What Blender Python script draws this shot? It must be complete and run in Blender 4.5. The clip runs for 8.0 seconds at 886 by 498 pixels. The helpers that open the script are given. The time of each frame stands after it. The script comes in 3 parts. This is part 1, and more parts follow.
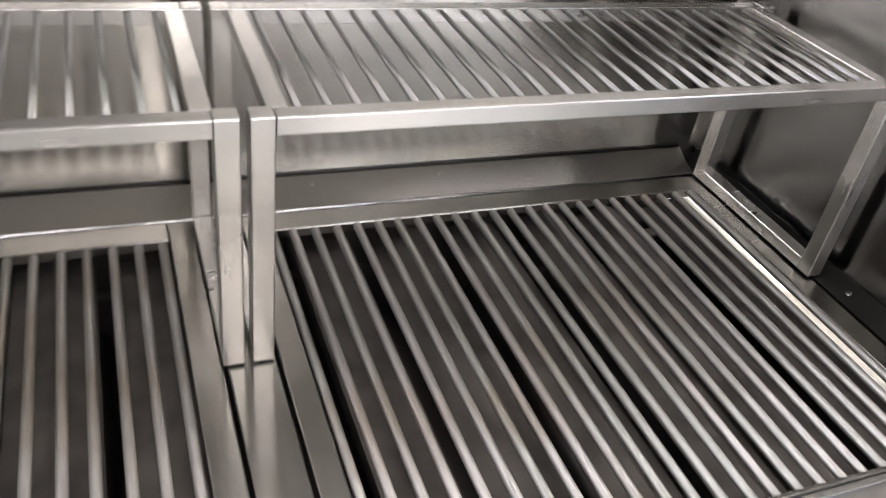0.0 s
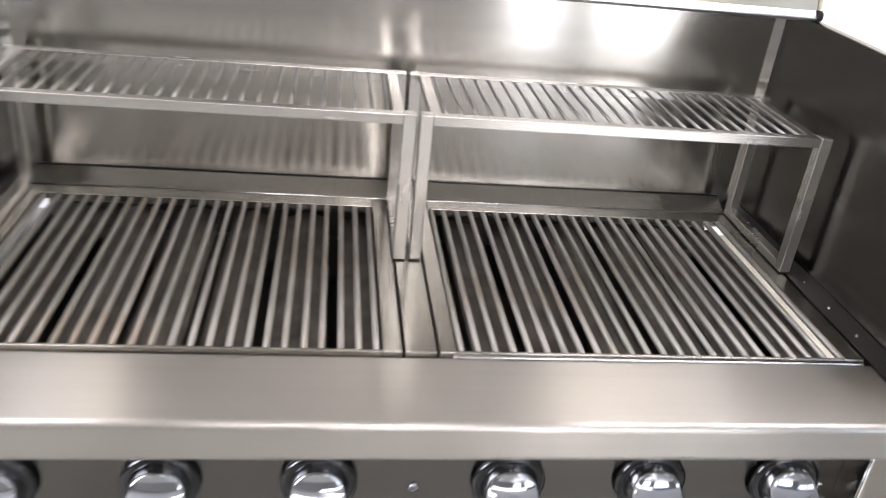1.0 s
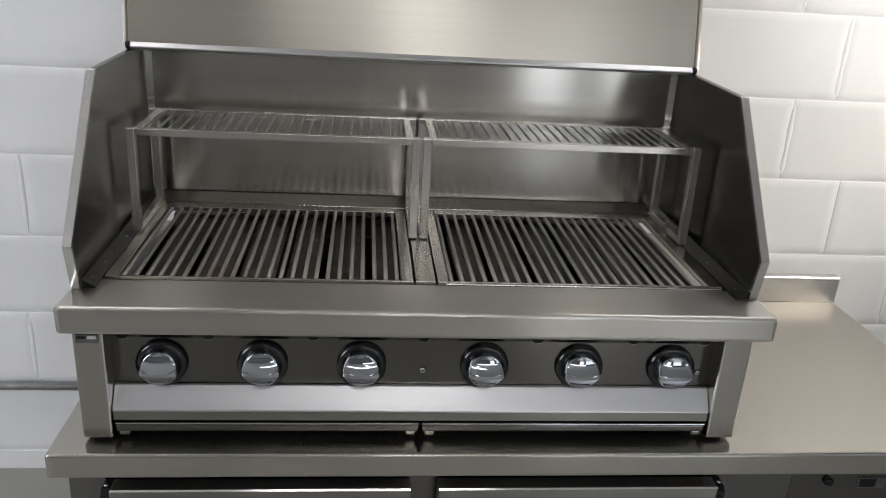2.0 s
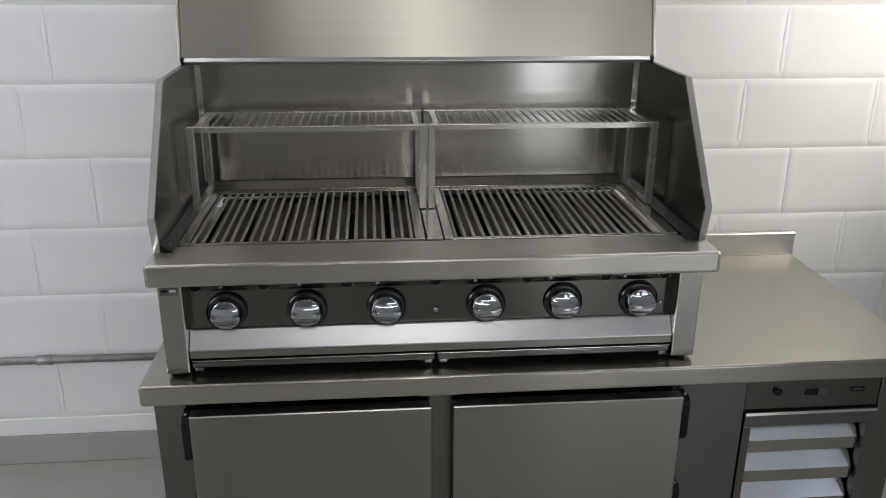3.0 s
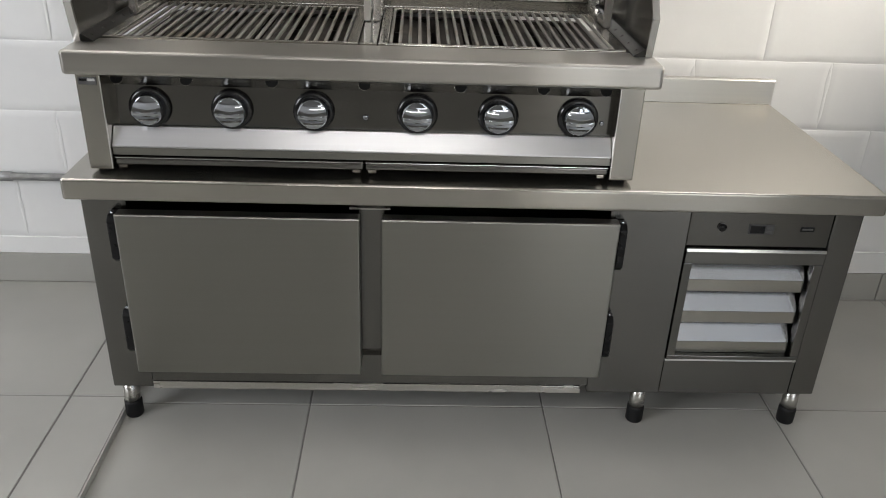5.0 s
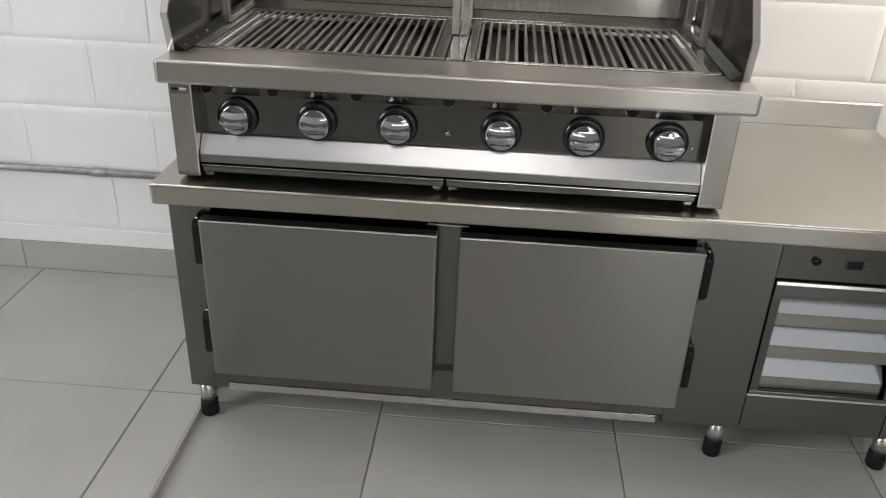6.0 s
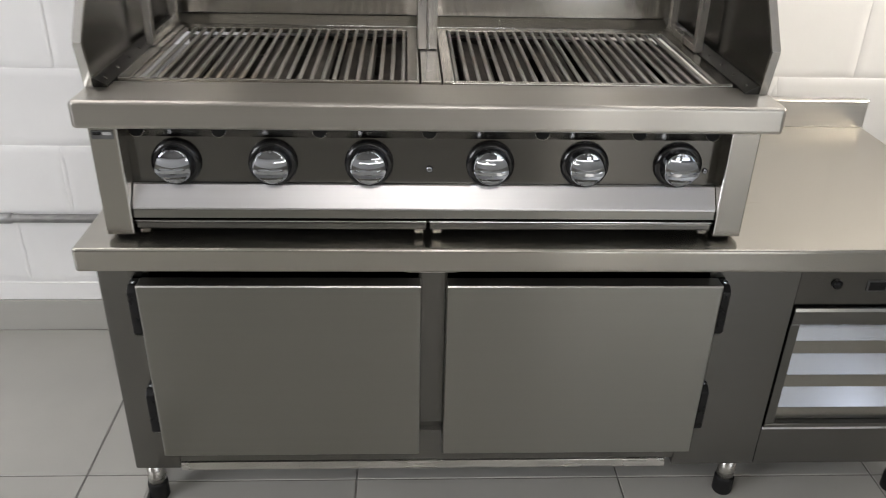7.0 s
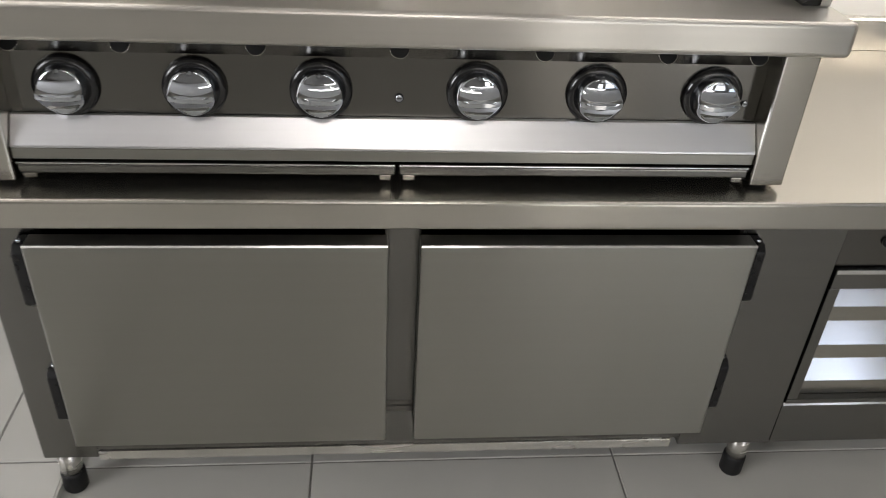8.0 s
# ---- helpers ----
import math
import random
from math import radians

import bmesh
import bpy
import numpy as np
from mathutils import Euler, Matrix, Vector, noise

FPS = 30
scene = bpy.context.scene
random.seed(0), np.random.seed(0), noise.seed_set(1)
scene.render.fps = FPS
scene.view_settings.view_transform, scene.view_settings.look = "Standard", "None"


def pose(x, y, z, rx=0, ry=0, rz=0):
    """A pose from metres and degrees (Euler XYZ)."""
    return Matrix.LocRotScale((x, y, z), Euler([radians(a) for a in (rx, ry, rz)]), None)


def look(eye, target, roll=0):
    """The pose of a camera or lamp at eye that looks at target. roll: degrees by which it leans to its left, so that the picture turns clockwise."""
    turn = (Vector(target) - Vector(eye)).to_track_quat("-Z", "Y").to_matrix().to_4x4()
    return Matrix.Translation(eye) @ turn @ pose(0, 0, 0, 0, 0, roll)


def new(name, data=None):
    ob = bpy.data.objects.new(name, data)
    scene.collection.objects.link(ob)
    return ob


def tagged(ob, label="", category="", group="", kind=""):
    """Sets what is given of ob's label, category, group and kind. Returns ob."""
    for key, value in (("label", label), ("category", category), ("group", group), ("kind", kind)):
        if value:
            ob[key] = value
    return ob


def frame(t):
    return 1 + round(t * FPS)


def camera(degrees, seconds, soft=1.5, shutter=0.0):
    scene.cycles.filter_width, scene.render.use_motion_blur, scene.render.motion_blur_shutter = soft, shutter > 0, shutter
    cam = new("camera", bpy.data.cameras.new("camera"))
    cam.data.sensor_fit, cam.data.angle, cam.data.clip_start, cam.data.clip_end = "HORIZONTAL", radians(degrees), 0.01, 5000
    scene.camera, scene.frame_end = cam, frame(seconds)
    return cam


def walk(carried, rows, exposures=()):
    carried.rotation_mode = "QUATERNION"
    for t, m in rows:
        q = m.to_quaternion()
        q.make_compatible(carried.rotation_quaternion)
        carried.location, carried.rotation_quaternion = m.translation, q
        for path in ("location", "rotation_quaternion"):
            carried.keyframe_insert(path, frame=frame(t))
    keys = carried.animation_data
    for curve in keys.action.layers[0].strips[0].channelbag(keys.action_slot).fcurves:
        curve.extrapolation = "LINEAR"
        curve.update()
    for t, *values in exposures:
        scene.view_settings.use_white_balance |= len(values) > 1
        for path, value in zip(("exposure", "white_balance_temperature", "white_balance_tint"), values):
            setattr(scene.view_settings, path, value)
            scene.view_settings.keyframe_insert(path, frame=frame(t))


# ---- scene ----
cam = camera(57.1, 8.0, soft=0.7, shutter=0.3)
PATH = [
    (0, (0.565, -0.139, 1.367), (1.267, 1.334, 0.209), 8.9),
    (0.5, (0.59, -0.379, 1.399), (0.969, 1.251, 0.305), 8.8),
    (1, (0.529, -0.649, 1.45), (0.809, 1.104, 0.53), 6.3),
    (1.2, (0.49, -0.781, 1.463), (0.76, 0.984, 0.562), 3.7),
    (2.3, (0.545, -1.354, 1.492), (0.706, 0.522, 0.82), 2.9),
    (2.5, (0.553, -1.447, 1.497), (0.694, 0.423, 0.8), 1.2),
    (3, (0.508, -1.559, 1.505), (0.673, 0.314, 0.823), 0.3),
    (3.5, (0.476, -1.603, 1.492), (0.641, 0.271, 0.815), 1.0),
    (4, (0.582, -1.595, 1.422), (0.726, 0.261, 0.693), 1.9),
    (4.5, (0.698, -1.612, 1.336), (0.828, 0.205, 0.512), 2.4),
    (4.7, (0.718, -1.607, 1.309), (0.834, 0.192, 0.444), 2.3),
    (5.8, (0.742, -1.577, 1.337), (0.667, 0.194, 0.41), 2.5),
    (6, (0.734, -1.559, 1.344), (0.62, 0.216, 0.428), 2.2),
    (6.5, (0.685, -1.463, 1.357), (0.543, 0.313, 0.447), 1.3),
    (7, (0.595, -1.302, 1.341), (0.683, 0.461, 0.4), 1.5),
    (7.5, (0.551, -1.188, 1.294), (0.725, 0.505, 0.243), 1.6),
    (8, (0.592, -1.017, 1.232), (0.774, 0.646, 0.135), 3.4),
]
EXPOSURES = [(0.0, 1.34, 6500, 18), (0.5, 1.58, 6700, 20), (1.0, 1.46, 6550, 18), (1.2, 1.2, 6550, 17), (2.3, -0.08, 6500, 12), (3.5, -0.09, 6500, 12), (4.0, -0.09, 6550, 12), (4.5, 0.18, 6650, 11), (6.0, 0.38, 6800, 12), (6.5, 0.37, 6850, 12), (7.0, 0.47, 6850, 13), (8.0, 0.66, 6950, 13)]
walk(cam, [(t, look(eye, target, roll)) for t, eye, target, roll in PATH], EXPOSURES)

# ---- world and lights ----
world = bpy.data.worlds.new("sky")
scene.world = world
world.use_nodes = True
wn, wl = world.node_tree.nodes, world.node_tree.links
sky = wn.new("ShaderNodeTexSky")
sky.sky_type = "NISHITA"
sky.sun_disc = False
sky.sun_elevation = radians(40)
sky.sun_rotation = radians(162)
wl.new(sky.outputs[0], wn["Background"].inputs[0])
wn["Background"].inputs[1].default_value = 0.12


def window_lamp(name, place, target, w, h, watts, colour):
    data = bpy.data.lights.new(name, "AREA")
    data.shape, data.size, data.size_y, data.energy, data.color = "RECTANGLE", w, h, watts, colour
    ob = new(name, data)
    ob.matrix_world = look(place, target)
    return ob


# daylight through the openings behind and beside the camera
DAY = (0.80, 0.90, 1.0)
window_lamp("daylight_west", (-2.72, -2.05, 1.75), (0, -1.4, 1.0), 1.7, 1.4, 75, (0.90, 0.94, 1.0))
window_lamp("daylight_clerestory", (1.6, -4.62, 2.48), (1.6, 0, 2.1), 1.9, 0.6, 13.5, (0.99, 0.98, 1.0))
window_lamp("daylight_door", (3.05, -4.62, 1.0), (3.05, 0, 1.0), 1.0, 1.9, 7, DAY)
window_lamp("daylight_slot", (2.05, -4.62, 1.12), (2.05, 0, 1.12), 0.4, 1.65, 3.8, DAY)
window_lamp("daylight_east", (4.02, -3.5, 2.0), (0, -3.5, 1.9), 1.7, 1.2, 5, (0.62, 0.80, 1.0))

sun = bpy.data.lights.new("sun", "SUN")
sun.energy, sun.angle, sun.color = 3.2, radians(0.53), (1.0, 0.95, 0.88)
sun_ob = new("sun", sun)
sun_ob.matrix_world = look((3.6, -7.0, 3.5), (3.6 - 0.33, -6.0, 3.5 - 0.88))

# ---- materials ----


def material(name):
    m = bpy.data.materials.new(name)
    m.use_nodes = True
    return m, m.node_tree.nodes, m.node_tree.links, m.node_tree.nodes["Principled BSDF"]


def ramp(nodes, links, source, a, b, lo=0.3, hi=0.7):
    r = nodes.new("ShaderNodeMapRange")
    r.inputs[1].default_value, r.inputs[2].default_value = lo, hi
    r.inputs[3].default_value, r.inputs[4].default_value = a, b
    links.new(source, r.inputs[0])
    return r.outputs[0]


def noise_tex(nodes, links, coord, scale, stretch=(1, 1, 1), detail=3):
    mp = nodes.new("ShaderNodeMapping")
    mp.inputs["Scale"].default_value = stretch
    links.new(coord, mp.inputs["Vector"])
    n = nodes.new("ShaderNodeTexNoise")
    n.inputs["Scale"].default_value, n.inputs["Detail"].default_value = scale, detail
    links.new(mp.outputs[0], n.inputs["Vector"])
    return n.outputs[0]


def mix_colour(nodes, links, fac, a, b):
    mx = nodes.new("ShaderNodeMix")
    mx.data_type = "RGBA"
    mx.inputs["A"].default_value, mx.inputs["B"].default_value = (*a, 1), (*b, 1)
    links.new(fac, mx.inputs["Factor"])
    return mx.outputs["Result"]


def bump(nodes, links, bsdf, height, strength, distance):
    b = nodes.new("ShaderNodeBump")
    b.inputs["Strength"].default_value, b.inputs["Distance"].default_value = strength, distance
    links.new(height, b.inputs["Height"])
    links.new(b.outputs[0], bsdf.inputs["Normal"])


def steel(name, colour, rough, aniso=0.85, smear=0.008, grain=0.022):
    """Brushed stainless steel, grain along u."""
    m, nodes, links, p = material(name)
    p.inputs["Metallic"].default_value = 1
    uv = nodes.new("ShaderNodeUVMap")
    uv.uv_map = "UVMap"
    obj = nodes.new("ShaderNodeTexCoord").outputs["Object"]
    lines = noise_tex(nodes, links, uv.outputs[0], 1, (1.2, 90, 1), 2)
    broad = noise_tex(nodes, links, obj, 5, (1, 1, 1), 4)
    c = mix_colour(nodes, links, ramp(nodes, links, lines, 0, 1), tuple(v * (1 - grain) for v in colour), tuple(min(1, v * (1 + grain)) for v in colour))
    links.new(c, p.inputs["Base Color"])
    add = nodes.new("ShaderNodeMath")
    add.operation = "ADD"
    links.new(ramp(nodes, links, broad, rough - smear, rough + smear), add.inputs[0])
    links.new(ramp(nodes, links, lines, -0.002, 0.002), add.inputs[1])
    links.new(add.outputs[0], p.inputs["Roughness"])
    p.inputs["Anisotropic"].default_value = aniso
    p.inputs["Anisotropic Rotation"].default_value = 0.25
    tangent = nodes.new("ShaderNodeTangent")
    tangent.direction_type, tangent.uv_map = "UV_MAP", "UVMap"
    links.new(tangent.outputs[0], p.inputs["Tangent"])
    bump(nodes, links, p, broad, 0.008, 0.004)
    return m


STEEL = steel("brushed_steel", (0.37, 0.355, 0.322), 0.200, 0.85)
STEEL_DOOR = steel("door_steel", (0.275, 0.268, 0.248), 0.29, grain=0.008)
# ordinary steel, base lowered so the colour carries the shade on the fronts
STEEL_BODY = steel("shaded_counter_steel", (0.172, 0.169, 0.160), 0.200, 0.85)
# same steel as the back; the shade inside the grill is in this colour
STEEL_SIDE = steel("shaded_windshield_steel", (0.165, 0.159, 0.148), 0.22, 0.85)
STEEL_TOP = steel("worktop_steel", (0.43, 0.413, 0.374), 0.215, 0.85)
# darkened steel: shade under the overhangs is put into the panel colour
STEEL_DARK = steel("shaded_panel_steel", (0.130, 0.126, 0.117), 0.200, 0.85)
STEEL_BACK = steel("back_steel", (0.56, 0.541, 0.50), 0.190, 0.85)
# lighter steel for thin strips that draw the highlights along edges
STEEL_BRIGHT = steel("highlight_strip_steel", (0.72, 0.71, 0.69), 0.17, 0.6)
STEEL_RAIL = steel("drip_rail_steel", (0.60, 0.60, 0.61), 0.32, 0.4)
# worktop steel made lighter: the glow on the splashback is in its colour
STEEL_SPLASH = steel("lit_splash_steel", (0.72, 0.70, 0.66), 0.32, 0.0)
STEEL_SLAT = steel("lit_slat_steel", (0.80, 0.82, 0.86), 0.20, 0.6)
STEEL_RACK = steel("rack_steel", (0.60, 0.582, 0.55), 0.27, 0.75)
STEEL_LEDGE = steel("ledge_steel", (0.48, 0.462, 0.427), 0.285, 0.93)
# near-black so that the corner shade sits in the flange and seam colour
STEEL_FLANGE = steel("shaded_flange_steel", (0.035, 0.034, 0.032), 0.30, 0.85)
STEEL_LID = steel("lid_steel", (0.54, 0.517, 0.457), 0.285)


def plain(name, colour, rough, metal=0.0, spread=0.15, scale=40, wear=0.06):
    m, nodes, links, p = material(name)
    p.inputs["Metallic"].default_value = metal
    obj = nodes.new("ShaderNodeTexCoord").outputs["Object"]
    n = noise_tex(nodes, links, obj, scale, (1, 1, 1), 5)
    links.new(mix_colour(nodes, links, ramp(nodes, links, n, 0, 1), tuple(v * (1 - spread) for v in colour), tuple(min(1, v * (1 + spread)) for v in colour)), p.inputs["Base Color"])
    links.new(ramp(nodes, links, n, max(0.02, rough - wear), rough + wear), p.inputs["Roughness"])
    bump(nodes, links, p, n, 0.1, 0.0006)
    return m


CHROME = plain("chrome", (0.42, 0.44, 0.47), 0.05, 1.0, 0.03, 20, 0.015)
BLACK = plain("black_plastic", (0.007, 0.007, 0.0075), 0.30)
BEZEL = plain("glossy_black_bezel", (0.006, 0.006, 0.0065), 0.16, 0, 0.05, 10)
RUBBER = plain("black_rubber", (0.008, 0.008, 0.0085), 0.55)
INSIDE = plain("dark_firebox_steel", (0.10, 0.09, 0.08), 0.5, 0.8)
HEAT = plain("heat_plate_steel", (0.135, 0.122, 0.108), 0.58, 0.9, 0.4, 25)
# flat black for the shade in holes, slots and behind the louvre
CAVITY_SHADE = plain("cavity_shade", (0.008, 0.008, 0.008), 0.8)
for dark in (BLACK, RUBBER, CAVITY_SHADE):
    dark.node_tree.nodes["Principled BSDF"].inputs["Specular IOR Level"].default_value = 0.25
PIPE = plain("grey_conduit_zinc", (0.33, 0.33, 0.33), 0.42, 0.6)
PLATE = plain("nameplate_grey", (0.11, 0.11, 0.11), 0.4, 0.6)
DISPLAY_CASE = plain("display_case_grey", (0.06, 0.06, 0.06), 0.35)
INK = plain("pale_print", (0.42, 0.42, 0.41), 0.5)
CEILING_PAINT = plain("ceiling_paint", (0.62, 0.612, 0.597), 0.8, 0, 0.03, 6)
FAR_WALL = plain("grey_wall_paint", (0.25, 0.241, 0.226), 0.7, 0, 0.06, 5)
WHITE_FRAME = plain("white_frame_paint", (0.75, 0.75, 0.74), 0.4, 0, 0.03, 10)


def bar_steel(name, light, dark, burnt, rough):
    """Solid grate bars: steel with heat tint and burnt grease."""
    m, nodes, links, p = material(name)
    p.inputs["Metallic"].default_value = 1
    obj = nodes.new("ShaderNodeTexCoord").outputs["Object"]
    rnd = nodes.new("ShaderNodeObjectInfo").outputs["Random"]
    n = noise_tex(nodes, links, obj, 30, (1, 0.25, 1), 5)
    c = mix_colour(nodes, links, ramp(nodes, links, n, 0, 1), light, dark)
    mx = nodes.new("ShaderNodeMix")
    mx.data_type = "RGBA"
    mx.blend_type = "MULTIPLY"
    mx.inputs["Factor"].default_value = 1
    stain = noise_tex(nodes, links, nodes.new("ShaderNodeNewGeometry").outputs["Position"], 9, (1, 1, 1), 4)
    brown = nodes.new("ShaderNodeMix")
    brown.data_type = "RGBA"
    links.new(ramp(nodes, links, stain, 0, burnt, 0.52, 0.68), brown.inputs["Factor"])
    links.new(c, brown.inputs["A"])
    brown.inputs["B"].default_value = (0.30, 0.225, 0.155, 1)
    links.new(brown.outputs["Result"], mx.inputs["A"])
    links.new(mix_colour(nodes, links, rnd, (0.82, 0.86, 0.83), (1, 1, 1)), mx.inputs["B"])
    links.new(mx.outputs["Result"], p.inputs["Base Color"])
    links.new(ramp(nodes, links, n, rough - 0.04, rough + 0.04), p.inputs["Roughness"])
    bump(nodes, links, p, n, 0.12, 0.0008)
    return m


BAR = bar_steel("grate_bar_steel", (0.52, 0.50, 0.474), (0.36, 0.338, 0.310), 0.5, 0.52)
ROD_STEEL = bar_steel("rack_rod_steel", (0.32, 0.313, 0.30), (0.26, 0.252, 0.24), 0.1, 0.40)


def block_paint():
    """White masonry paint over concrete blocks."""
    m, nodes, links, p = material("white_block_paint")
    obj = nodes.new("ShaderNodeTexCoord").outputs["Object"]
    rnd = nodes.new("ShaderNodeObjectInfo").outputs["Random"]
    big = noise_tex(nodes, links, obj, 4, (1, 1, 1), 4)
    fine = noise_tex(nodes, links, obj, 120, (1, 1, 1), 4)
    c = mix_colour(nodes, links, ramp(nodes, links, big, 0, 1), (0.76, 0.76, 0.755), (0.82, 0.82, 0.81))
    mx = nodes.new("ShaderNodeMix")
    mx.data_type, mx.blend_type = "RGBA", "MULTIPLY"
    mx.inputs["Factor"].default_value = 1
    links.new(c, mx.inputs["A"])
    links.new(mix_colour(nodes, links, rnd, (0.965, 0.965, 0.965), (1, 1, 1)), mx.inputs["B"])
    links.new(mx.outputs["Result"], p.inputs["Base Color"])
    p.inputs["Roughness"].default_value = 0.55
    add = nodes.new("ShaderNodeMath")
    add.operation = "MULTIPLY_ADD"
    add.inputs[1].default_value = 0.25
    links.new(fine, add.inputs[0])
    links.new(big, add.inputs[2])
    bump(nodes, links, p, add.outputs[0], 0.2, 0.002)
    return m


BLOCK = block_paint()


def tile_glaze():
    """Light grey-beige porcelain floor tile."""
    m, nodes, links, p = material("porcelain_tile")
    obj = nodes.new("ShaderNodeTexCoord").outputs["Object"]
    rnd = nodes.new("ShaderNodeObjectInfo").outputs["Random"]
    big = noise_tex(nodes, links, obj, 3, (1, 1, 1), 5)
    fine = noise_tex(nodes, links, obj, 90, (1, 1, 1), 3)
    c = mix_colour(nodes, links, ramp(nodes, links, big, 0, 1), (0.37, 0.365, 0.337), (0.43, 0.424, 0.392))
    mx = nodes.new("ShaderNodeMix")
    mx.data_type, mx.blend_type = "RGBA", "MULTIPLY"
    mx.inputs["Factor"].default_value = 1
    links.new(c, mx.inputs["A"])
    links.new(mix_colour(nodes, links, rnd, (0.90, 0.90, 0.895), (1, 1, 1)), mx.inputs["B"])
    links.new(mx.outputs["Result"], p.inputs["Base Color"])
    links.new(ramp(nodes, links, big, 0.30, 0.42), p.inputs["Roughness"])
    bump(nodes, links, p, fine, 0.08, 0.0008)
    return m


TILE = tile_glaze()
GROUT = plain("dark_grout", (0.20, 0.195, 0.182), 0.85, 0, 0.2, 60)

# ---- building helpers ----


def put_in(bm, other):
    """Adds the bmesh other to bm."""
    me = bpy.data.meshes.new("scratch")
    other.to_mesh(me)
    other.free()
    bm.from_mesh(me)
    bpy.data.meshes.remove(me)
    return bm


def solid(bm, verts, faces, r=0.0, seg=2):
    b = bmesh.new()
    vs = [b.verts.new(v) for v in verts]
    for f in faces:
        b.faces.new([vs[i] for i in f])
    bmesh.ops.recalc_face_normals(b, faces=b.faces)
    if r > 0:
        bmesh.ops.bevel(b, geom=b.edges[:], offset=r, segments=seg, profile=0.5, affect="EDGES", clamp_overlap=True)
    return put_in(bm, b)


def box(bm, x0, x1, y0, y1, z0, z1, r=0.0, seg=2):
    v = [(x, y, z) for x in (x0, x1) for y in (y0, y1) for z in (z0, z1)]
    return solid(bm, v, [(0, 1, 3, 2), (4, 6, 7, 5), (0, 4, 5, 1), (2, 3, 7, 6), (0, 2, 6, 4), (1, 5, 7, 3)], r, seg)


def prism(bm, pts, a0, a1, axis="x", r=0.0, seg=2):
    """Extrudes the outline pts along an axis from a0 to a1. For x the outline is (y, z), for y (x, z), for z (x, y)."""
    def at(a, p):
        return {"x": (a, p[0], p[1]), "y": (p[0], a, p[1]), "z": (p[0], p[1], a)}[axis]
    n = len(pts)
    v = [at(a0, p) for p in pts] + [at(a1, p) for p in pts]
    f = [tuple(range(n)), tuple(range(n, 2 * n))] + [(i, (i + 1) % n, n + (i + 1) % n, n + i) for i in range(n)]
    return solid(bm, v, f, r, seg)


def lathe(bm, profile, axis="z", centre=(0, 0, 0), seg=28):
    """Turns the profile (radius, height) round an axis; y runs towards the viewer (minus y)."""
    b = bmesh.new()
    rings = []
    for rad, hgt in profile:
        ring = []
        for i in range(seg):
            a = 2 * math.pi * i / seg
            p = (rad * math.cos(a), rad * math.sin(a), hgt)
            if axis == "y":
                p = (p[0], -p[2], p[1])
            elif axis == "x":
                p = (p[2], p[0], p[1])
            ring.append(b.verts.new((p[0] + centre[0], p[1] + centre[1], p[2] + centre[2])))
        rings.append(ring)
    for r0, r1 in zip(rings, rings[1:]):
        for i in range(seg):
            f = b.faces.new((r0[i], r0[(i + 1) % seg], r1[(i + 1) % seg], r1[i]))
            f.smooth = True
    b.faces.new(rings[0])
    b.faces.new(rings[-1])
    bmesh.ops.recalc_face_normals(b, faces=b.faces)
    return put_in(bm, b)


def uv_box(bm):
    """Box-projected coordinates in metres; u runs with the grain: along slender parts, else level."""
    layer = bm.loops.layers.uv.new("UVMap")
    co = [v.co for v in bm.verts]
    dx, dy, dz = (max(c[i] for c in co) - min(c[i] for c in co) for i in range(3))
    upright = dz > 4 * max(dx, dy)
    for f in bm.faces:
        n = f.normal
        for lo in f.loops:
            c = lo.vert.co
            if abs(n.x) > 0.7:
                uv = (c.y, c.z)
            elif abs(n.z) > abs(n.y):
                uv = (c.x, c.y)
            else:
                uv = (c.x, c.z)
            if upright and abs(n.z) < 0.7:
                uv = (uv[1], uv[0])
            lo[layer].uv = uv


def mesh_of(name, bm, mat):
    bm.normal_update()
    uv_box(bm)
    me = bpy.data.meshes.new(name)
    bm.to_mesh(me)
    bm.free()
    me.materials.append(mat)
    return me


def part(name, bm, mat, parent, label=""):
    ob = new(name, mesh_of(name, bm, mat))
    ob.parent = parent
    return tagged(ob, label)


def piece(name, me, parent, x=0, y=0, z=0, turn=0):
    ob = new(name, me)
    ob.parent = parent
    ob.matrix_basis = pose(x, y, z, 0, 0, turn)
    return ob


def thing(name, x, y, z, label, category, group=""):
    ob = new(name)
    ob.empty_display_size = 0.05
    ob.location = (x, y, z)
    return tagged(ob, label, category, group)


def structure(name, bm, mat, label):
    return tagged(new(name, mesh_of(name, bm, mat)), label, kind="structure")


BM = bmesh.new

# ---- the room ----
X0, X1, Y0, Y1, TOP = -2.6, 3.9, -4.5, 0.68, 2.9
STEP_X, STEP_Z = 0.027, 0.02

floor = structure("floor", box(BM(), STEP_X, X1, Y0, Y1, -0.1, -0.0022), GROUT, "grey porcelain tiled floor with dark grout joints")
floor_raised = structure("floor_raised", box(BM(), X0, STEP_X, Y0, Y1, -0.1, STEP_Z - 0.0022), GROUT, "slightly raised grey porcelain tiled floor")
ceiling = structure("ceiling", box(BM(), X0 - 0.2, X1 + 0.2, Y0 - 0.2, Y1 + 0.2, TOP, TOP + 0.15), CEILING_PAINT, "plain white painted ceiling")
wall_north = structure("wall_north", box(BM(), X0 - 0.2, X1 + 0.2, Y1 + 0.0035, Y1 + 0.16, -0.1, TOP), BLOCK, "white painted concrete block wall")


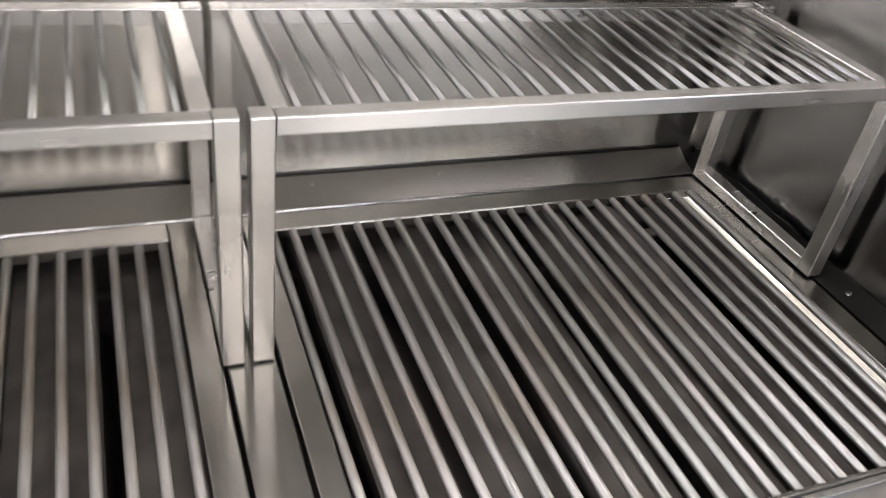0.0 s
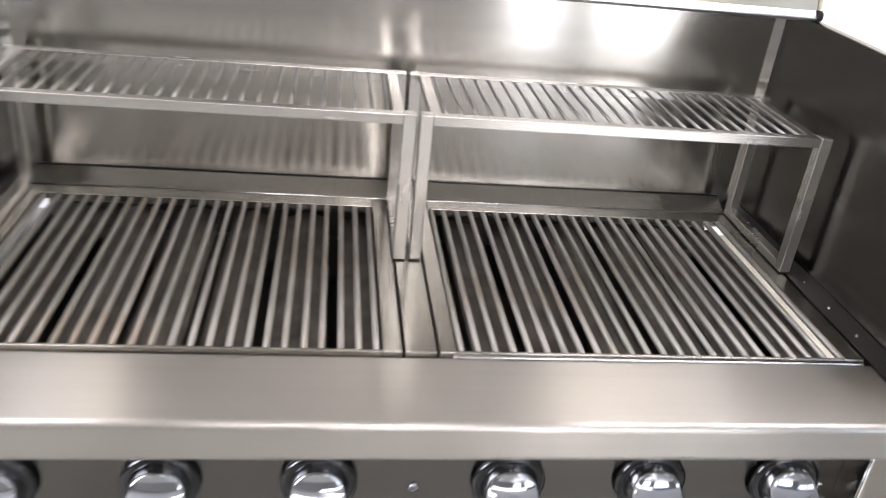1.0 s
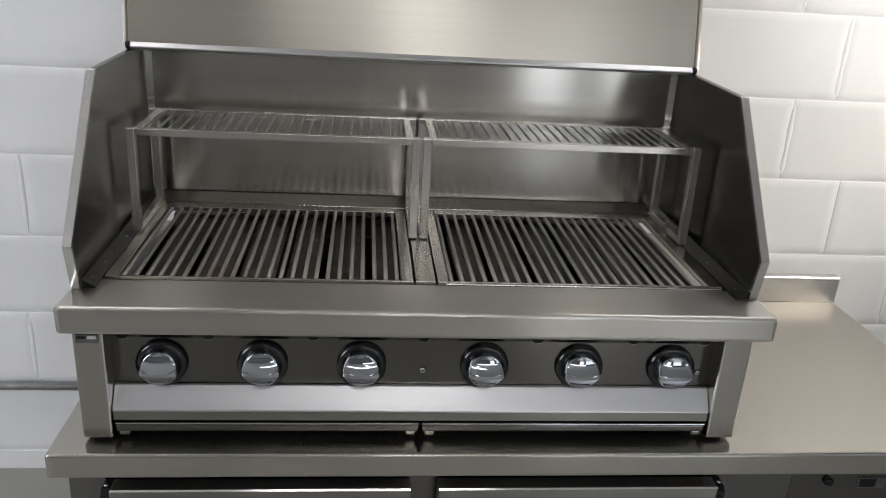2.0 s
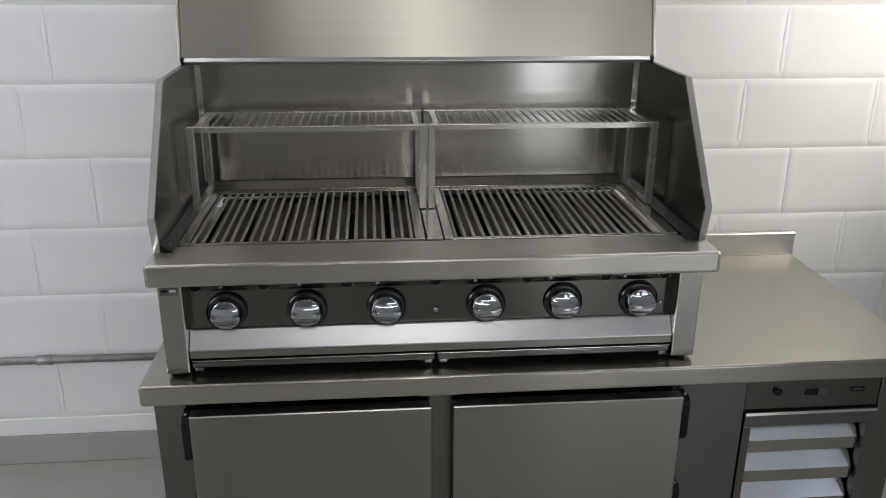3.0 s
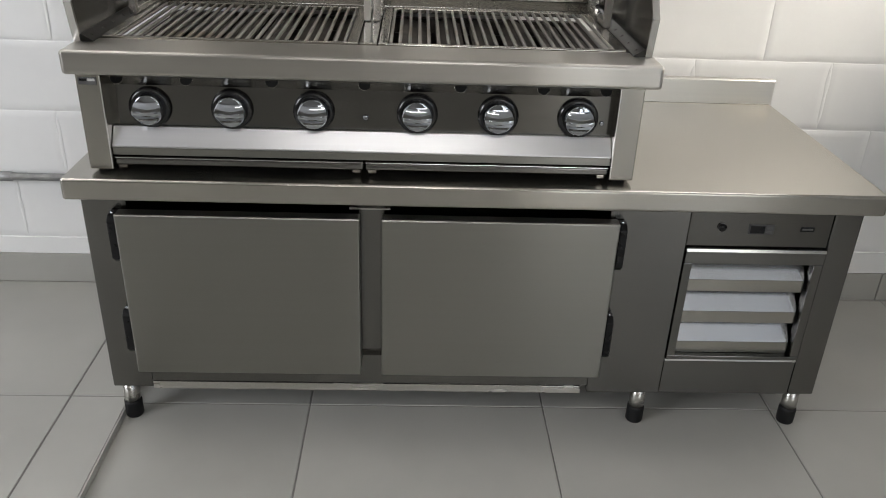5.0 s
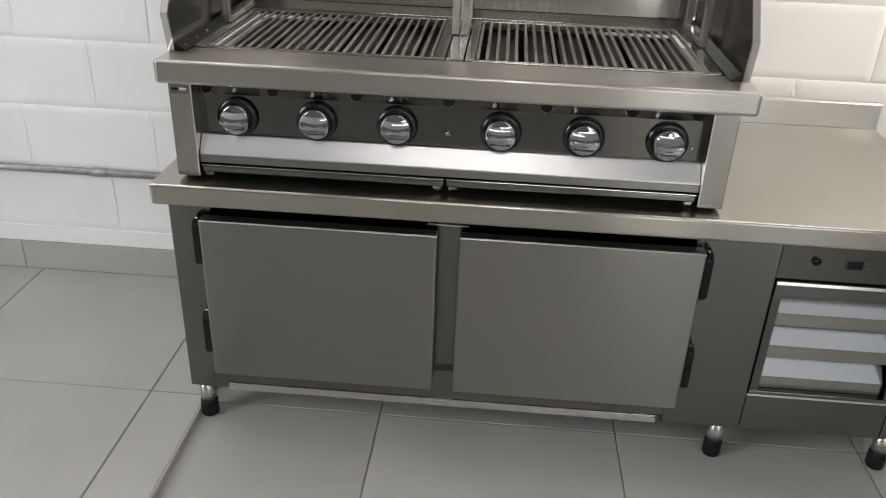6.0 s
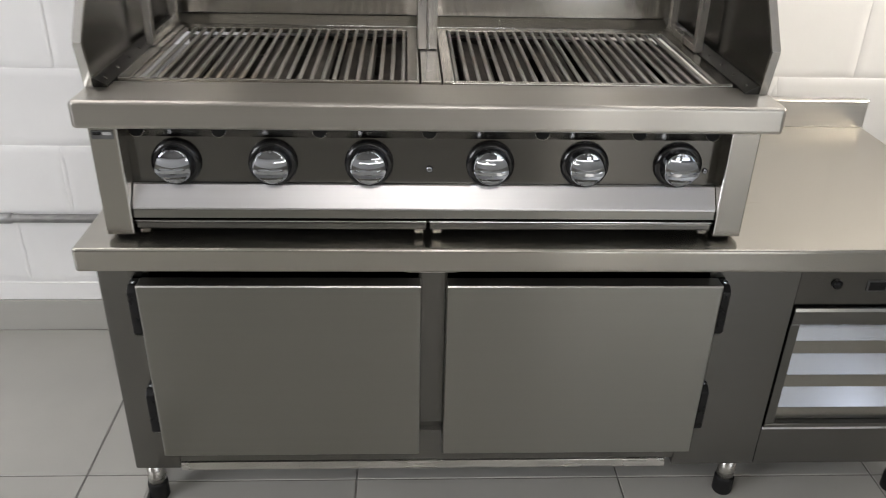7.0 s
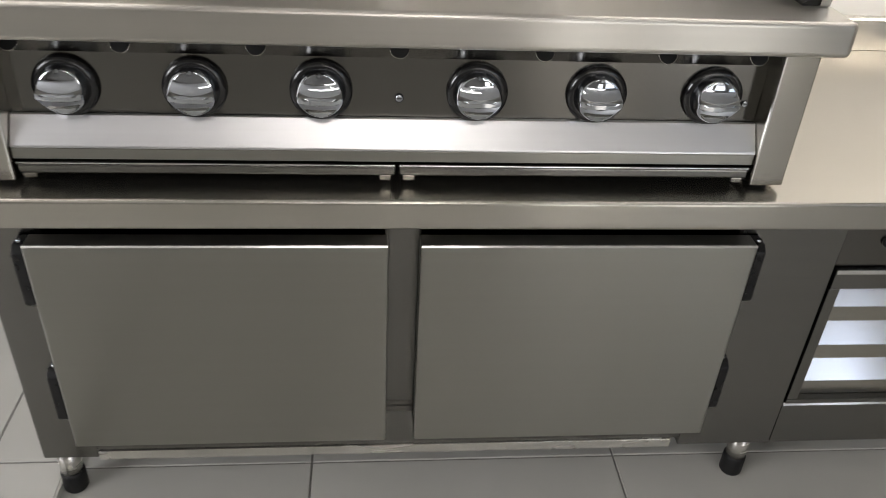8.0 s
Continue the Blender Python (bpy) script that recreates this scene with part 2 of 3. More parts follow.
def opened_wall(name, plane, span, holes, label, top=2.9, foot=-0.1):
    """A wall along x (plane "y") or y (plane "x") with framed openings; the frames are objects of their own."""
    axis, near, far = plane
    lo, hi = span
    b = BM()

    def bit(mesh, a0, a1, z0, z1, n, f, r=0.0):
        if a1 - a0 > 1e-4 and z1 - z0 > 1e-4:
            if axis == "y":
                box(mesh, a0, a1, n, f, z0, z1, r)
            else:
                box(mesh, n, f, a0, a1, z0, z1, r)
    last = lo
    for a0, a1, z0, z1, nm, bars in sorted(holes):
        bit(b, last, a0, foot, top, near, far)
        bit(b, a0, a1, foot, z0, near, far)
        bit(b, a0, a1, z1, top, near, far)
        last = a1
        w, mid = 0.05, (near + far) / 2
        fr = BM()
        bit(fr, a0, a1, z0, z0 + w, mid - 0.03, mid + 0.03)
        bit(fr, a0, a1, z1 - w, z1, mid - 0.03, mid + 0.03)
        for i in range(bars + 1):
            c = a0 + w / 2 + (a1 - a0 - w) * i / bars
            bit(fr, c - w / 2, c + w / 2, z0 + w, z1 - w, mid - 0.03, mid + 0.03)
        structure(nm, fr, WHITE_FRAME, "white framed opening to daylight")
    bit(b, last, hi, foot, top, near, far)
    return structure(name, b, FAR_WALL, label)


wall_west = opened_wall("wall_west", ("x", X0 - 0.2, X0), (Y0 - 0.2, Y1), [(-2.95, -1.15, 1.0, 2.5, "window_1", 2)], "plain grey painted wall with a wide window")
wall_east = opened_wall("wall_east", ("x", X1, X1 + 0.2), (Y0 - 0.2, Y1), [(-4.4, -2.6, 1.35, 2.65, "window_2", 2)], "plain grey painted wall with a window")
wall_south = opened_wall("wall_south", ("y", Y0 - 0.2, Y0), (X0, X1), [(1.8, 2.3, 0.25, 2.0, "window_4", 1), (2.5, 3.6, 0.02, 2.0, "door_1", 1)], "plain grey painted wall with a door opening and a narrow window", 2.15)
wall_south_upper = opened_wall("wall_south_upper", ("y", Y0 - 0.2, Y0), (X0, X1), [(0.58, 2.62, 2.15, 2.8, "window_3", 3)], "plain grey painted wall with a long high window", TOP, 2.15)
# invented partition out of view; dark in reflections and carries the spotlight
added_partition = structure("added_partition", box(BM(), 2.62, 2.74, -1.5, Y1, -0.1, TOP), FAR_WALL, "added unseen partition wall, plain grey")
ground = structure("ground", box(BM(), -300, 300, -300, 300, -0.4, -0.15), plain("pale_concrete", (0.42, 0.41, 0.39), 0.8, 0, 0.2, 2), "pale concrete yard outside")

# added overhang out of view, limits the sun that enters the south openings
structure("sun_block_slab", box(BM(), X0 - 0.6, 2.30, -6.6, Y0 - 0.21, TOP, TOP + 0.12), FAR_WALL, "added unseen slab outside that blocks sun")

# added unseen lamps: partition spotlight to brighten the wall beside the grill, and ceiling panels
spot = thing("added_spotlight", 2.62, -0.15, 1.55, "added unseen white spotlight turned towards the block wall", "light")
part("base", lathe(BM(), [(0.05, -0.02), (0.05, -0.0005)], "x", (0, 0, 0), 24), WHITE_FRAME, spot)
part("stem", lathe(BM(), [(0.008, -0.06), (0.008, -0.0205)], "x", (0, 0, 0), 12), WHITE_FRAME, spot)
part("housing", lathe(BM(), [(0.035, -0.10), (0.045, -0.10), (0.045, -0.07), (0.03, -0.0605)], "x", (0, 0, 0), 24), WHITE_FRAME, spot, "white lamp housing")
beam = bpy.data.lights.new("added_beam", "SPOT")
beam.energy, beam.color, beam.spot_size, beam.spot_blend, beam.shadow_soft_size = 50, (1.0, 0.945, 0.85), radians(88), 1.0, 0.03
beam_ob = new("added_beam", beam)
beam_ob.matrix_world = look((2.48, -0.15, 1.55), (1.42, 0.68, 1.20))
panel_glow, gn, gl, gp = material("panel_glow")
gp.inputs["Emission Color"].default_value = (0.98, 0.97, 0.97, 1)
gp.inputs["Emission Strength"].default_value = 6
# panels added out of view for floor light and the drip rail's reflection
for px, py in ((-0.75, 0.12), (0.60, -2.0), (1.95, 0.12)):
    led = thing("added_ceiling_panel", px, py, TOP, "added unseen ceiling light panel, flat white", "light", "ceiling lights")
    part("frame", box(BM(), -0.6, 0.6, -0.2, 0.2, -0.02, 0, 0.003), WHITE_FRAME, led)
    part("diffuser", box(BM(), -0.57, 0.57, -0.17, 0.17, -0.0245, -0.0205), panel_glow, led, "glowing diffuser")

tube_glow, gn, gl, gp = material("tube_glow")
gp.inputs["Emission Color"].default_value = (0.97, 1.0, 0.95, 1)
gp.inputs["Emission Strength"].default_value = 14
# unseen tube, placed to give the lid its bright streak
tube_light = thing("ceiling_tube_light", 0.84, -2.75, TOP, "added unseen ceiling tube light, slim and white", "light")
part("batten", box(BM(), -0.03, 0.03, -0.6, 0.6, -0.035, 0, 0.003), WHITE_FRAME, tube_light)
part("tube", lathe(BM(), [(0.017, -0.57), (0.017, 0.57)], "y", (0, 0, -0.0535), 16), tube_glow, tube_light, "glowing tube")

# ---- worktop ----
WX0, WX1, WZ = 0.015, 1.746, 0.667
worktop = thing("worktop", WX0, -0.042, WZ, "brushed stainless steel worktop with a low splashback", "worktop")
WO = (-WX0, 0.042, -WZ)


def shift(bm, o):
    bmesh.ops.translate(bm, verts=bm.verts, vec=o)
    return bm


part("top", shift(box(BM(), WX0, WX1, -0.042, 0.648, 0.620, WZ, 0.006, 4), WO), STEEL_TOP, worktop)
part("splashback", shift(prism(BM(), [(0.622, WZ + 0.0005), (0.622, 0.733), (0.624, 0.736), (0.646, 0.736), (0.646, WZ + 0.0005)], WX0, WX1, "x"), WO), STEEL_SPLASH, worktop)

# ---- refrigerated counter ----
BY = 0.025
fridge = thing("refrigerated_counter", 0.88, 0.33, 0, "low stainless steel refrigerated counter with two closed doors", "fridge")
FO = (-0.88, -0.33, 0)


def fpart(name, bm, mat, label="", parent=None):
    return part(name, shift(bm, FO), mat, parent or fridge, label)


BZ0, BZ1 = 0.102, 0.6195
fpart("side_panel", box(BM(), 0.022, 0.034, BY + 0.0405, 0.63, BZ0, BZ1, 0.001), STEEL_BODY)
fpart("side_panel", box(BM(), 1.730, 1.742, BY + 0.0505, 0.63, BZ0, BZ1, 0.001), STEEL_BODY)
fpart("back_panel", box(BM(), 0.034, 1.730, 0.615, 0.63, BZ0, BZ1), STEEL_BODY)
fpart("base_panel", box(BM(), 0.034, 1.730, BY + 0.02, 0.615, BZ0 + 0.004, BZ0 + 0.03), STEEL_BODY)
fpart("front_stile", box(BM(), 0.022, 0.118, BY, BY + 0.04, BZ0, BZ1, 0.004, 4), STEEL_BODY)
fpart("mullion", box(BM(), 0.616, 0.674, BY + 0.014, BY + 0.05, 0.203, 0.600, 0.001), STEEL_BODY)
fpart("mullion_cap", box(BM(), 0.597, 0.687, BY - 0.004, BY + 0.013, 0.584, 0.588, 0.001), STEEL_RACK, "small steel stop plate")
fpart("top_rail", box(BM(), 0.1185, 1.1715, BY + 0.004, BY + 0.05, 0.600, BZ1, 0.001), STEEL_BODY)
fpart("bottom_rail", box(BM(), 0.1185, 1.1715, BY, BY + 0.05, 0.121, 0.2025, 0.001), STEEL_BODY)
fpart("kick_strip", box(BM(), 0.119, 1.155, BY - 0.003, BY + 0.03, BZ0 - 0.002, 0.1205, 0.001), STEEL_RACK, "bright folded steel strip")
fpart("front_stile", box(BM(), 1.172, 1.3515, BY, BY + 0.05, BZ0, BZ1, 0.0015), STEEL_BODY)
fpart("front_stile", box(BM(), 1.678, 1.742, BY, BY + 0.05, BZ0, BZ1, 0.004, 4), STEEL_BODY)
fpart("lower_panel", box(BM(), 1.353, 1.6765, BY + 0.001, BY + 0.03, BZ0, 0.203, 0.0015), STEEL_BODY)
fpart("panel_hem", prism(BM(), [(BY - 0.0015, 0.1990), (BY + 0.0025, 0.2040), (BY + 0.006, 0.2040), (BY + 0.006, 0.1990)], 1.353, 1.6765, "x"), STEEL_BRIGHT, "folded hem, brightened as a highlight")
fpart("cavity_shade", box(BM(), 1.353, 1.677, BY + 0.10, BY + 0.12, 0.2035, 0.515), CAVITY_SHADE)

DY = -0.018
for x0, x1, hx in ((0.103, 0.621, 0.103), (0.669, 1.186, 1.186)):
    door = fpart("door", box(BM(), x0, x1, DY, BY - 0.008, 0.175, 0.577, 0.003, 3), STEEL_DOOR)
    fpart("gasket", box(BM(), x0 + 0.012, x1 - 0.012, BY - 0.0078, BY - 0.0004, 0.187, 0.565, 0.001), RUBBER, "black rubber gasket", door)
    # highlight of the door's top edge, drawn as a light strip
    fpart("door_edge", prism(BM(), [(DY - 0.0005, 0.5750), (DY + 0.0020, 0.5776), (DY + 0.0035, 0.5776), (DY + 0.0035, 0.5750)], x0 + 0.001, x1 - 0.001, "x"), STEEL_BRIGHT, "thin strip drawn as the door edge highlight", door)
    for z0, z1 in ((0.458, 0.572), (0.222, 0.336)):
        s = -1 if hx < 0.5 else 1
        xa, xb = sorted((hx + s * 0.0005, hx + s * 0.0195))
        b = BM()
        prism(b, [(DY + 0.006, z0 + 0.012), (DY + 0.006, z1 - 0.012), (DY + 0.018, z1), (BY - 0.001, z1), (BY - 0.001, z0), (DY + 0.018, z0)], xa, xb, "x", 0.003)
        hinge = fpart("hinge", b, BLACK, "black plastic lift-off hinge")
        fpart("hinge_pin", lathe(BM(), [(0.004, -0.003), (0.004, 0.004), (0.002, 0.005)], "z", ((xa + xb) / 2, DY + 0.022, z1), 12), CHROME, "", hinge)

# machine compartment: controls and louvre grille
panel = fpart("control_panel", box(BM(), 1.353, 1.6765, BY + 0.003, BY + 0.03, 0.5085, BZ1, 0.0015), STEEL_DARK, "brushed steel control panel, shade in its colour")
fpart("button", lathe(BM(), [(0.0095, 0), (0.0095, 0.005), (0.0075, 0.008), (0.003, 0.009)], "y", (1.427, BY + 0.003, 0.557), 20), BLACK, "black round button", panel)
disp = fpart("display", box(BM(), 1.488, 1.546, BY + 0.0005, BY + 0.004, 0.541, 0.565, 0.0015), DISPLAY_CASE, "dark digital thermostat display", panel)
fpart("window", box(BM(), 1.491, 1.524, BY - 0.0003, BY + 0.0006, 0.544, 0.562), BLACK, "black display window", disp)
for j in range(2):
    fpart("display_key", box(BM(), 1.529, 1.541, BY - 0.0007, BY + 0.0006, 0.5445 + 0.010 * j, 0.5505 + 0.010 * j, 0.0005), PLATE, "", disp)
switch = fpart("switch_label", box(BM(), 1.606, 1.638, BY + 0.0015, BY + 0.0032, 0.549, 0.561, 0.0005), BLACK, "small dark label", panel)
fpart("print", box(BM(), 1.610, 1.634, BY + 0.0007, BY + 0.0016, 0.553, 0.557), PLATE, "", switch)
GX0, GX1, GZ0, GZ1 = 1.354, 1.676, 0.206, 0.507
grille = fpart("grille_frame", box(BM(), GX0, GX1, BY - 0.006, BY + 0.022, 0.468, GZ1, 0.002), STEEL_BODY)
fpart("frame_hem", prism(BM(), [(BY - 0.0075, GZ1 - 0.0080), (BY - 0.0062, GZ1 - 0.0015), (BY - 0.0060, GZ1 - 0.0015), (BY - 0.0060, GZ1 - 0.0100)], GX0 + 0.001, GX1 - 0.001, "x"), STEEL_BRIGHT, "folded hem, brightened as a highlight", grille)
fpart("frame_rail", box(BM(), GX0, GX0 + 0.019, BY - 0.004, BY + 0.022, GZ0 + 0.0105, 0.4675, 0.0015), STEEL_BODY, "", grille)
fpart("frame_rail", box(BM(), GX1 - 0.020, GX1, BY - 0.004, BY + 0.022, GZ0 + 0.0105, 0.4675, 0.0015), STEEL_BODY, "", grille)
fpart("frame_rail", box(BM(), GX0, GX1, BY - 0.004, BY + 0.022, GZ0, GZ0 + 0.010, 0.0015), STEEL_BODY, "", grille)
for zt in (0.460, 0.375, 0.290):
    zb = zt - 0.042
    t = 0.0015
    pts = [(BY + 0.042, zt), (BY + 0.012, zb), (BY + 0.012 + t, zb), (BY + 0.042 + t, zt)]
    # slat and lip are one sheet: lit colour above, darker colour for the lip
    fpart("louvre_slat", prism(BM(), pts, GX0 + 0.0195, GX1 - 0.025, "x"), STEEL_SLAT, "folded steel slat, window reflection in its colour", grille)
    fpart("slat_lip", box(BM(), GX0 + 0.0195, GX1 - 0.025, BY + 0.0115, BY + 0.0131, zb - 0.0305, zb - 0.0003), STEEL, "", grille)
for lx, ly in ((0.052, 0.052), (1.311, 0.052), (1.704, 0.052), (0.052, 0.585), (1.311, 0.585), (1.704, 0.585)):
    leg = fpart("leg", lathe(BM(), [(0.019, 0.040), (0.019, 0.1055)], "z", (lx, ly, 0), 24), STEEL_RACK, "polished steel leg tube")
    fpart("rubber_foot", lathe(BM(), [(0.019, 0), (0.0215, 0.004), (0.0215, 0.040), (0.0205, 0.046), (0.0195, 0.046)], "z", (lx, ly, 0), 24), RUBBER, "black adjustable foot", leg)

# ---- gas grill ----
grill = thing("gas_grill", 0.633, 0.29, WZ, "brushed stainless steel gas grill with six knobs, lid open", "grill")
GO = (-0.633, -0.29, -WZ)


def gpart(name, bm, mat, label="", parent=None):
    return part(name, shift(bm, GO), mat, parent or grill, label)


# posts, ledge, control panel, drip rail, trays
for x0, x1 in ((0.067, 0.1155), (1.1495, 1.200)):
    gpart("corner_post", box(BM(), x0, x1, -0.003, 0.53, 0.675, 0.878, 0.002), STEEL)
    for fy in (0.03, 0.48):
        gpart("foot", lathe(BM(), [(0.018, 0.0005), (0.018, 0.0085)], "z", ((x0 + x1) / 2, fy, WZ), 20), RUBBER, "low black foot")
gpart("ledge", box(BM(), 0.050, 1.227, -0.025, 0.094, 0.877, 0.925, 0.008, 5), STEEL_LEDGE)
gpart("ledge_hem", box(BM(), 0.672, 1.172, 0.0885, 0.0945, 0.9253, 0.9275, 0.0008), STEEL_BRIGHT, "thin folded hem, brightened as a highlight")
panel = gpart("control_panel", prism(BM(), [(0.034, 0.752), (0.034, 0.845), (0.020, 0.872), (0.020, 0.878), (0.050, 0.878), (0.050, 0.752)], 0.116, 1.149, "x"), STEEL_DARK, "brushed steel control panel, shade in its colour")
tilt = Euler((radians(-27), 0, 0)).to_matrix()
for hx in (0.137, 0.275, 0.446, 0.633, 0.828, 0.998, 1.127):
    holes = []
    for prof in ([(0.0125, -0.002), (0.0125, 0.0012), (0.011, 0.0014)], [(0.0127, -0.002), (0.0127, 0.0014), (0.0130, 0.0016), (0.0133, 0.0012), (0.0133, -0.002)]):
        b = lathe(BM(), prof, "y", (0, 0, 0), 24)
        bmesh.ops.rotate(b, verts=b.verts, cent=(0, 0, 0), matrix=tilt)
        holes.append(shift(b, (hx, 0.0262, 0.8605)))
    hole = gpart("vent_hole", holes[0], CAVITY_SHADE, "near-black disc drawn as a vent hole's shade", panel)
    gpart("hole_rim", holes[1], STEEL_RACK, "", hole)
for sx, sr in ((0.634, 0.006), (1.128, 0.005)):
    screw = gpart("screw", lathe(BM(), [(sr, 0), (sr, 0.002), (sr * 0.6, 0.0035)], "y", (sx, 0.034, 0.788), 16), CHROME, "small bright screw", panel)
    gpart("slot", box(BM(), sx - sr * 0.5, sx + sr * 0.5, 0.0300, 0.0309, 0.7874, 0.7886), CAVITY_SHADE, "", screw)
rail = gpart("drip_rail", prism(BM(), [(0.0335, 0.760), (0.026, 0.7605), (0.002, 0.7245), (0.002, 0.7215), (0.010, 0.7215), (0.0335, 0.748)], 0.116, 1.149, "x", 0.0012), STEEL_RAIL, "bright sloping drip rail")
gpart("rail_lip", prism(BM(), [(0.0026, 0.7212), (0.0026, 0.7055), (0.0065, 0.7040), (0.0105, 0.7055), (0.0105, 0.7212)], 0.1165, 1.1485, "x", 0.0006), STEEL_DOOR, "", rail)
for x0, x1 in ((0.119, 0.6295), (0.6345, 1.1455)):
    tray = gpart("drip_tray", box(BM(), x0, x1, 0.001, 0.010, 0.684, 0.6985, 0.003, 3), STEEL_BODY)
    gpart("tray_lip", box(BM(), x0, x1, 0.0002, 0.010, 0.6987, 0.7012, 0.001), STEEL_BRIGHT, "folded lip, brightened as a highlight", tray)
    gpart("tray_base", box(BM(), x0 + 0.005, x1 - 0.005, 0.0105, 0.50, 0.682, 0.686), STEEL, "", tray)
    for tx in (x0 + 0.006, x1 - 0.022):
        gpart("tray_runner", box(BM(), tx, tx + 0.016, 0.004, 0.03, 0.676, 0.6835, 0.001), STEEL, "", tray)
gpart("lower_back", box(BM(), 0.116, 1.149, 0.51, 0.53, 0.680, 0.90), INSIDE)
gpart("burner_floor", box(BM(), 0.116, 1.149, 0.051, 0.509, 0.770, 0.775), INSIDE, "dark burner box floor")
gpart("burner_front", box(BM(), 0.116, 1.149, 0.0515, 0.060, 0.776, 0.912), INSIDE)

for x0, x1 in ((0.1125, 0.1153), (1.1497, 1.1525)):
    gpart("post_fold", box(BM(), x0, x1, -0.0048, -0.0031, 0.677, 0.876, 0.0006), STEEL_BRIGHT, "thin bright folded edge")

# nameplate with unreadable print
plate = gpart("nameplate", box(BM(), 0.072, 0.108, -0.0045, -0.0031, 0.853, 0.868, 0.0005), PLATE, "small grey maker's plate")
gpart("print", box(BM(), 0.075, 0.089, -0.0051, -0.0044, 0.8605, 0.8655), BLACK, "", plate)
gpart("print", box(BM(), 0.091, 0.105, -0.0051, -0.0044, 0.8605, 0.8655), INK, "", plate)

# knobs


def knob_body(c, rad=0.031):
    """A turned cap whose front rises in two scooped slopes to a level ridge."""
    b = BM()
    rows = []
    zs = [-0.98, -0.94, -0.87, -0.77, -0.65, -0.52, -0.40, -0.30, -0.22, -0.18, -0.15, -0.10, -0.03, 0.04, 0.07, 0.10, 0.15, 0.23, 0.33, 0.45, 0.58, 0.70, 0.80, 0.88, 0.94, 0.98]
    n = 24
    for q in zs:
        half = math.sqrt(1 - q * q)
        row = []
        for i in range(n + 1):
            u = -math.cos(math.pi * i / n) * half
            low, high = -0.155 - 0.10 * (1 - u * u), 0.075 - 0.10 * (1 - u * u)
            grip = 0.0405 - 0.0035 * u * u
            if q > high:
                drop = 0.0165 * (1 - (1 - (q - high) / (1 - high)) ** 2.6)
            elif q < low:
                drop = 0.0125 * (1 - (1 - (low - q) / (1 + low)) ** 2.2)
            else:
                drop = 0.0
            edge = 1 - math.sqrt(min(1, u * u + q * q))
            d = grip - drop - 0.004 * max(0, 1 - edge / 0.07) ** 2
            row.append(b.verts.new((c[0] + rad * u, c[1] - d, c[2] + rad * q)))
        rows.append(row)
    for r0, r1 in zip(rows, rows[1:]):
        for i in range(n):
            b.faces.new((r0[i], r0[i + 1], r1[i + 1], r1[i])).smooth = True
    rim = rows[0] + [r[-1] for r in rows[1:]] + rows[-1][-2::-1] + [r[0] for r in rows[-2:0:-1]]
    back = [b.verts.new((v.co.x, c[1] - 0.0105, v.co.z)) for v in rim]
    for i in range(len(rim)):
        j = (i + 1) % len(rim)
        b.faces.new((rim[i], back[i], back[j], rim[j])).smooth = True
    bmesh.ops.recalc_face_normals(b, faces=b.faces)
    for ed in b.edges:
        if len(ed.link_faces) == 2 and ed.calc_face_angle() > radians(30):
            ed.smooth = False
    return b


for kx in (0.195, 0.361, 0.528, 0.741, 0.909, 1.076):
    c = (kx, 0.034, 0.799)
    knob = gpart("knob", knob_body(c), CHROME, "chrome round gas knob with a raised ridge")
    gpart("bezel", lathe(BM(), [(0.0400, 0.0002), (0.0425, 0.004), (0.0420, 0.008), (0.037, 0.0105), (0.033, 0.0115), (0.031, 0.010), (0.024, 0.010)], "y", c, 40), BEZEL, "glossy black bezel ring", knob)

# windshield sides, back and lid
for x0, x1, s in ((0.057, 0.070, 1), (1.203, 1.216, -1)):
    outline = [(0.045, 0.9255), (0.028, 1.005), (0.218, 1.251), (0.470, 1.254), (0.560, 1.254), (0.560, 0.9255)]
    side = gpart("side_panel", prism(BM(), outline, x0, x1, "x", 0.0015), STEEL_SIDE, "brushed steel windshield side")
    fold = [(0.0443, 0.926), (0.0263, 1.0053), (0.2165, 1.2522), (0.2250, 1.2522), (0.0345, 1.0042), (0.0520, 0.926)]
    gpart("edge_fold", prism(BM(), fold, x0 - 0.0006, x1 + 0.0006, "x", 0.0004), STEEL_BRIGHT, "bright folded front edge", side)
    xi = x1 if s > 0 else x0
    xa, xb = sorted((xi + s * 0.0003, xi + s * 0.022))
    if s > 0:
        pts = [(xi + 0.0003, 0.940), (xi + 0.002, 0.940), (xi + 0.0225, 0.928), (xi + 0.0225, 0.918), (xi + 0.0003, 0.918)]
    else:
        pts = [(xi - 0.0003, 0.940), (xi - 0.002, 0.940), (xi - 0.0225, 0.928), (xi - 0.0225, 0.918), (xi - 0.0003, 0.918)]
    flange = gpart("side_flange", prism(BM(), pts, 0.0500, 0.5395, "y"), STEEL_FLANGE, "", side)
    for i in range(7):
        ry = 0.075 + 0.066 * i
        b = lathe(BM(), [(0.0032, 0), (0.003, 0.001), (0.0015, 0.0018)], "x", (0, 0, 0), 12)
        bmesh.ops.rotate(b, verts=b.verts, cent=(0, 0, 0), matrix=Euler((0, radians(-60), 0)).to_matrix())
        if s < 0:
            bmesh.ops.scale(b, verts=b.verts, vec=(-1, 1, 1))
            bmesh.ops.reverse_faces(b, faces=b.faces)
        gpart("rivet", shift(b, (xi + s * 0.0125, ry, 0.9335)), STEEL_SIDE, "", flange)
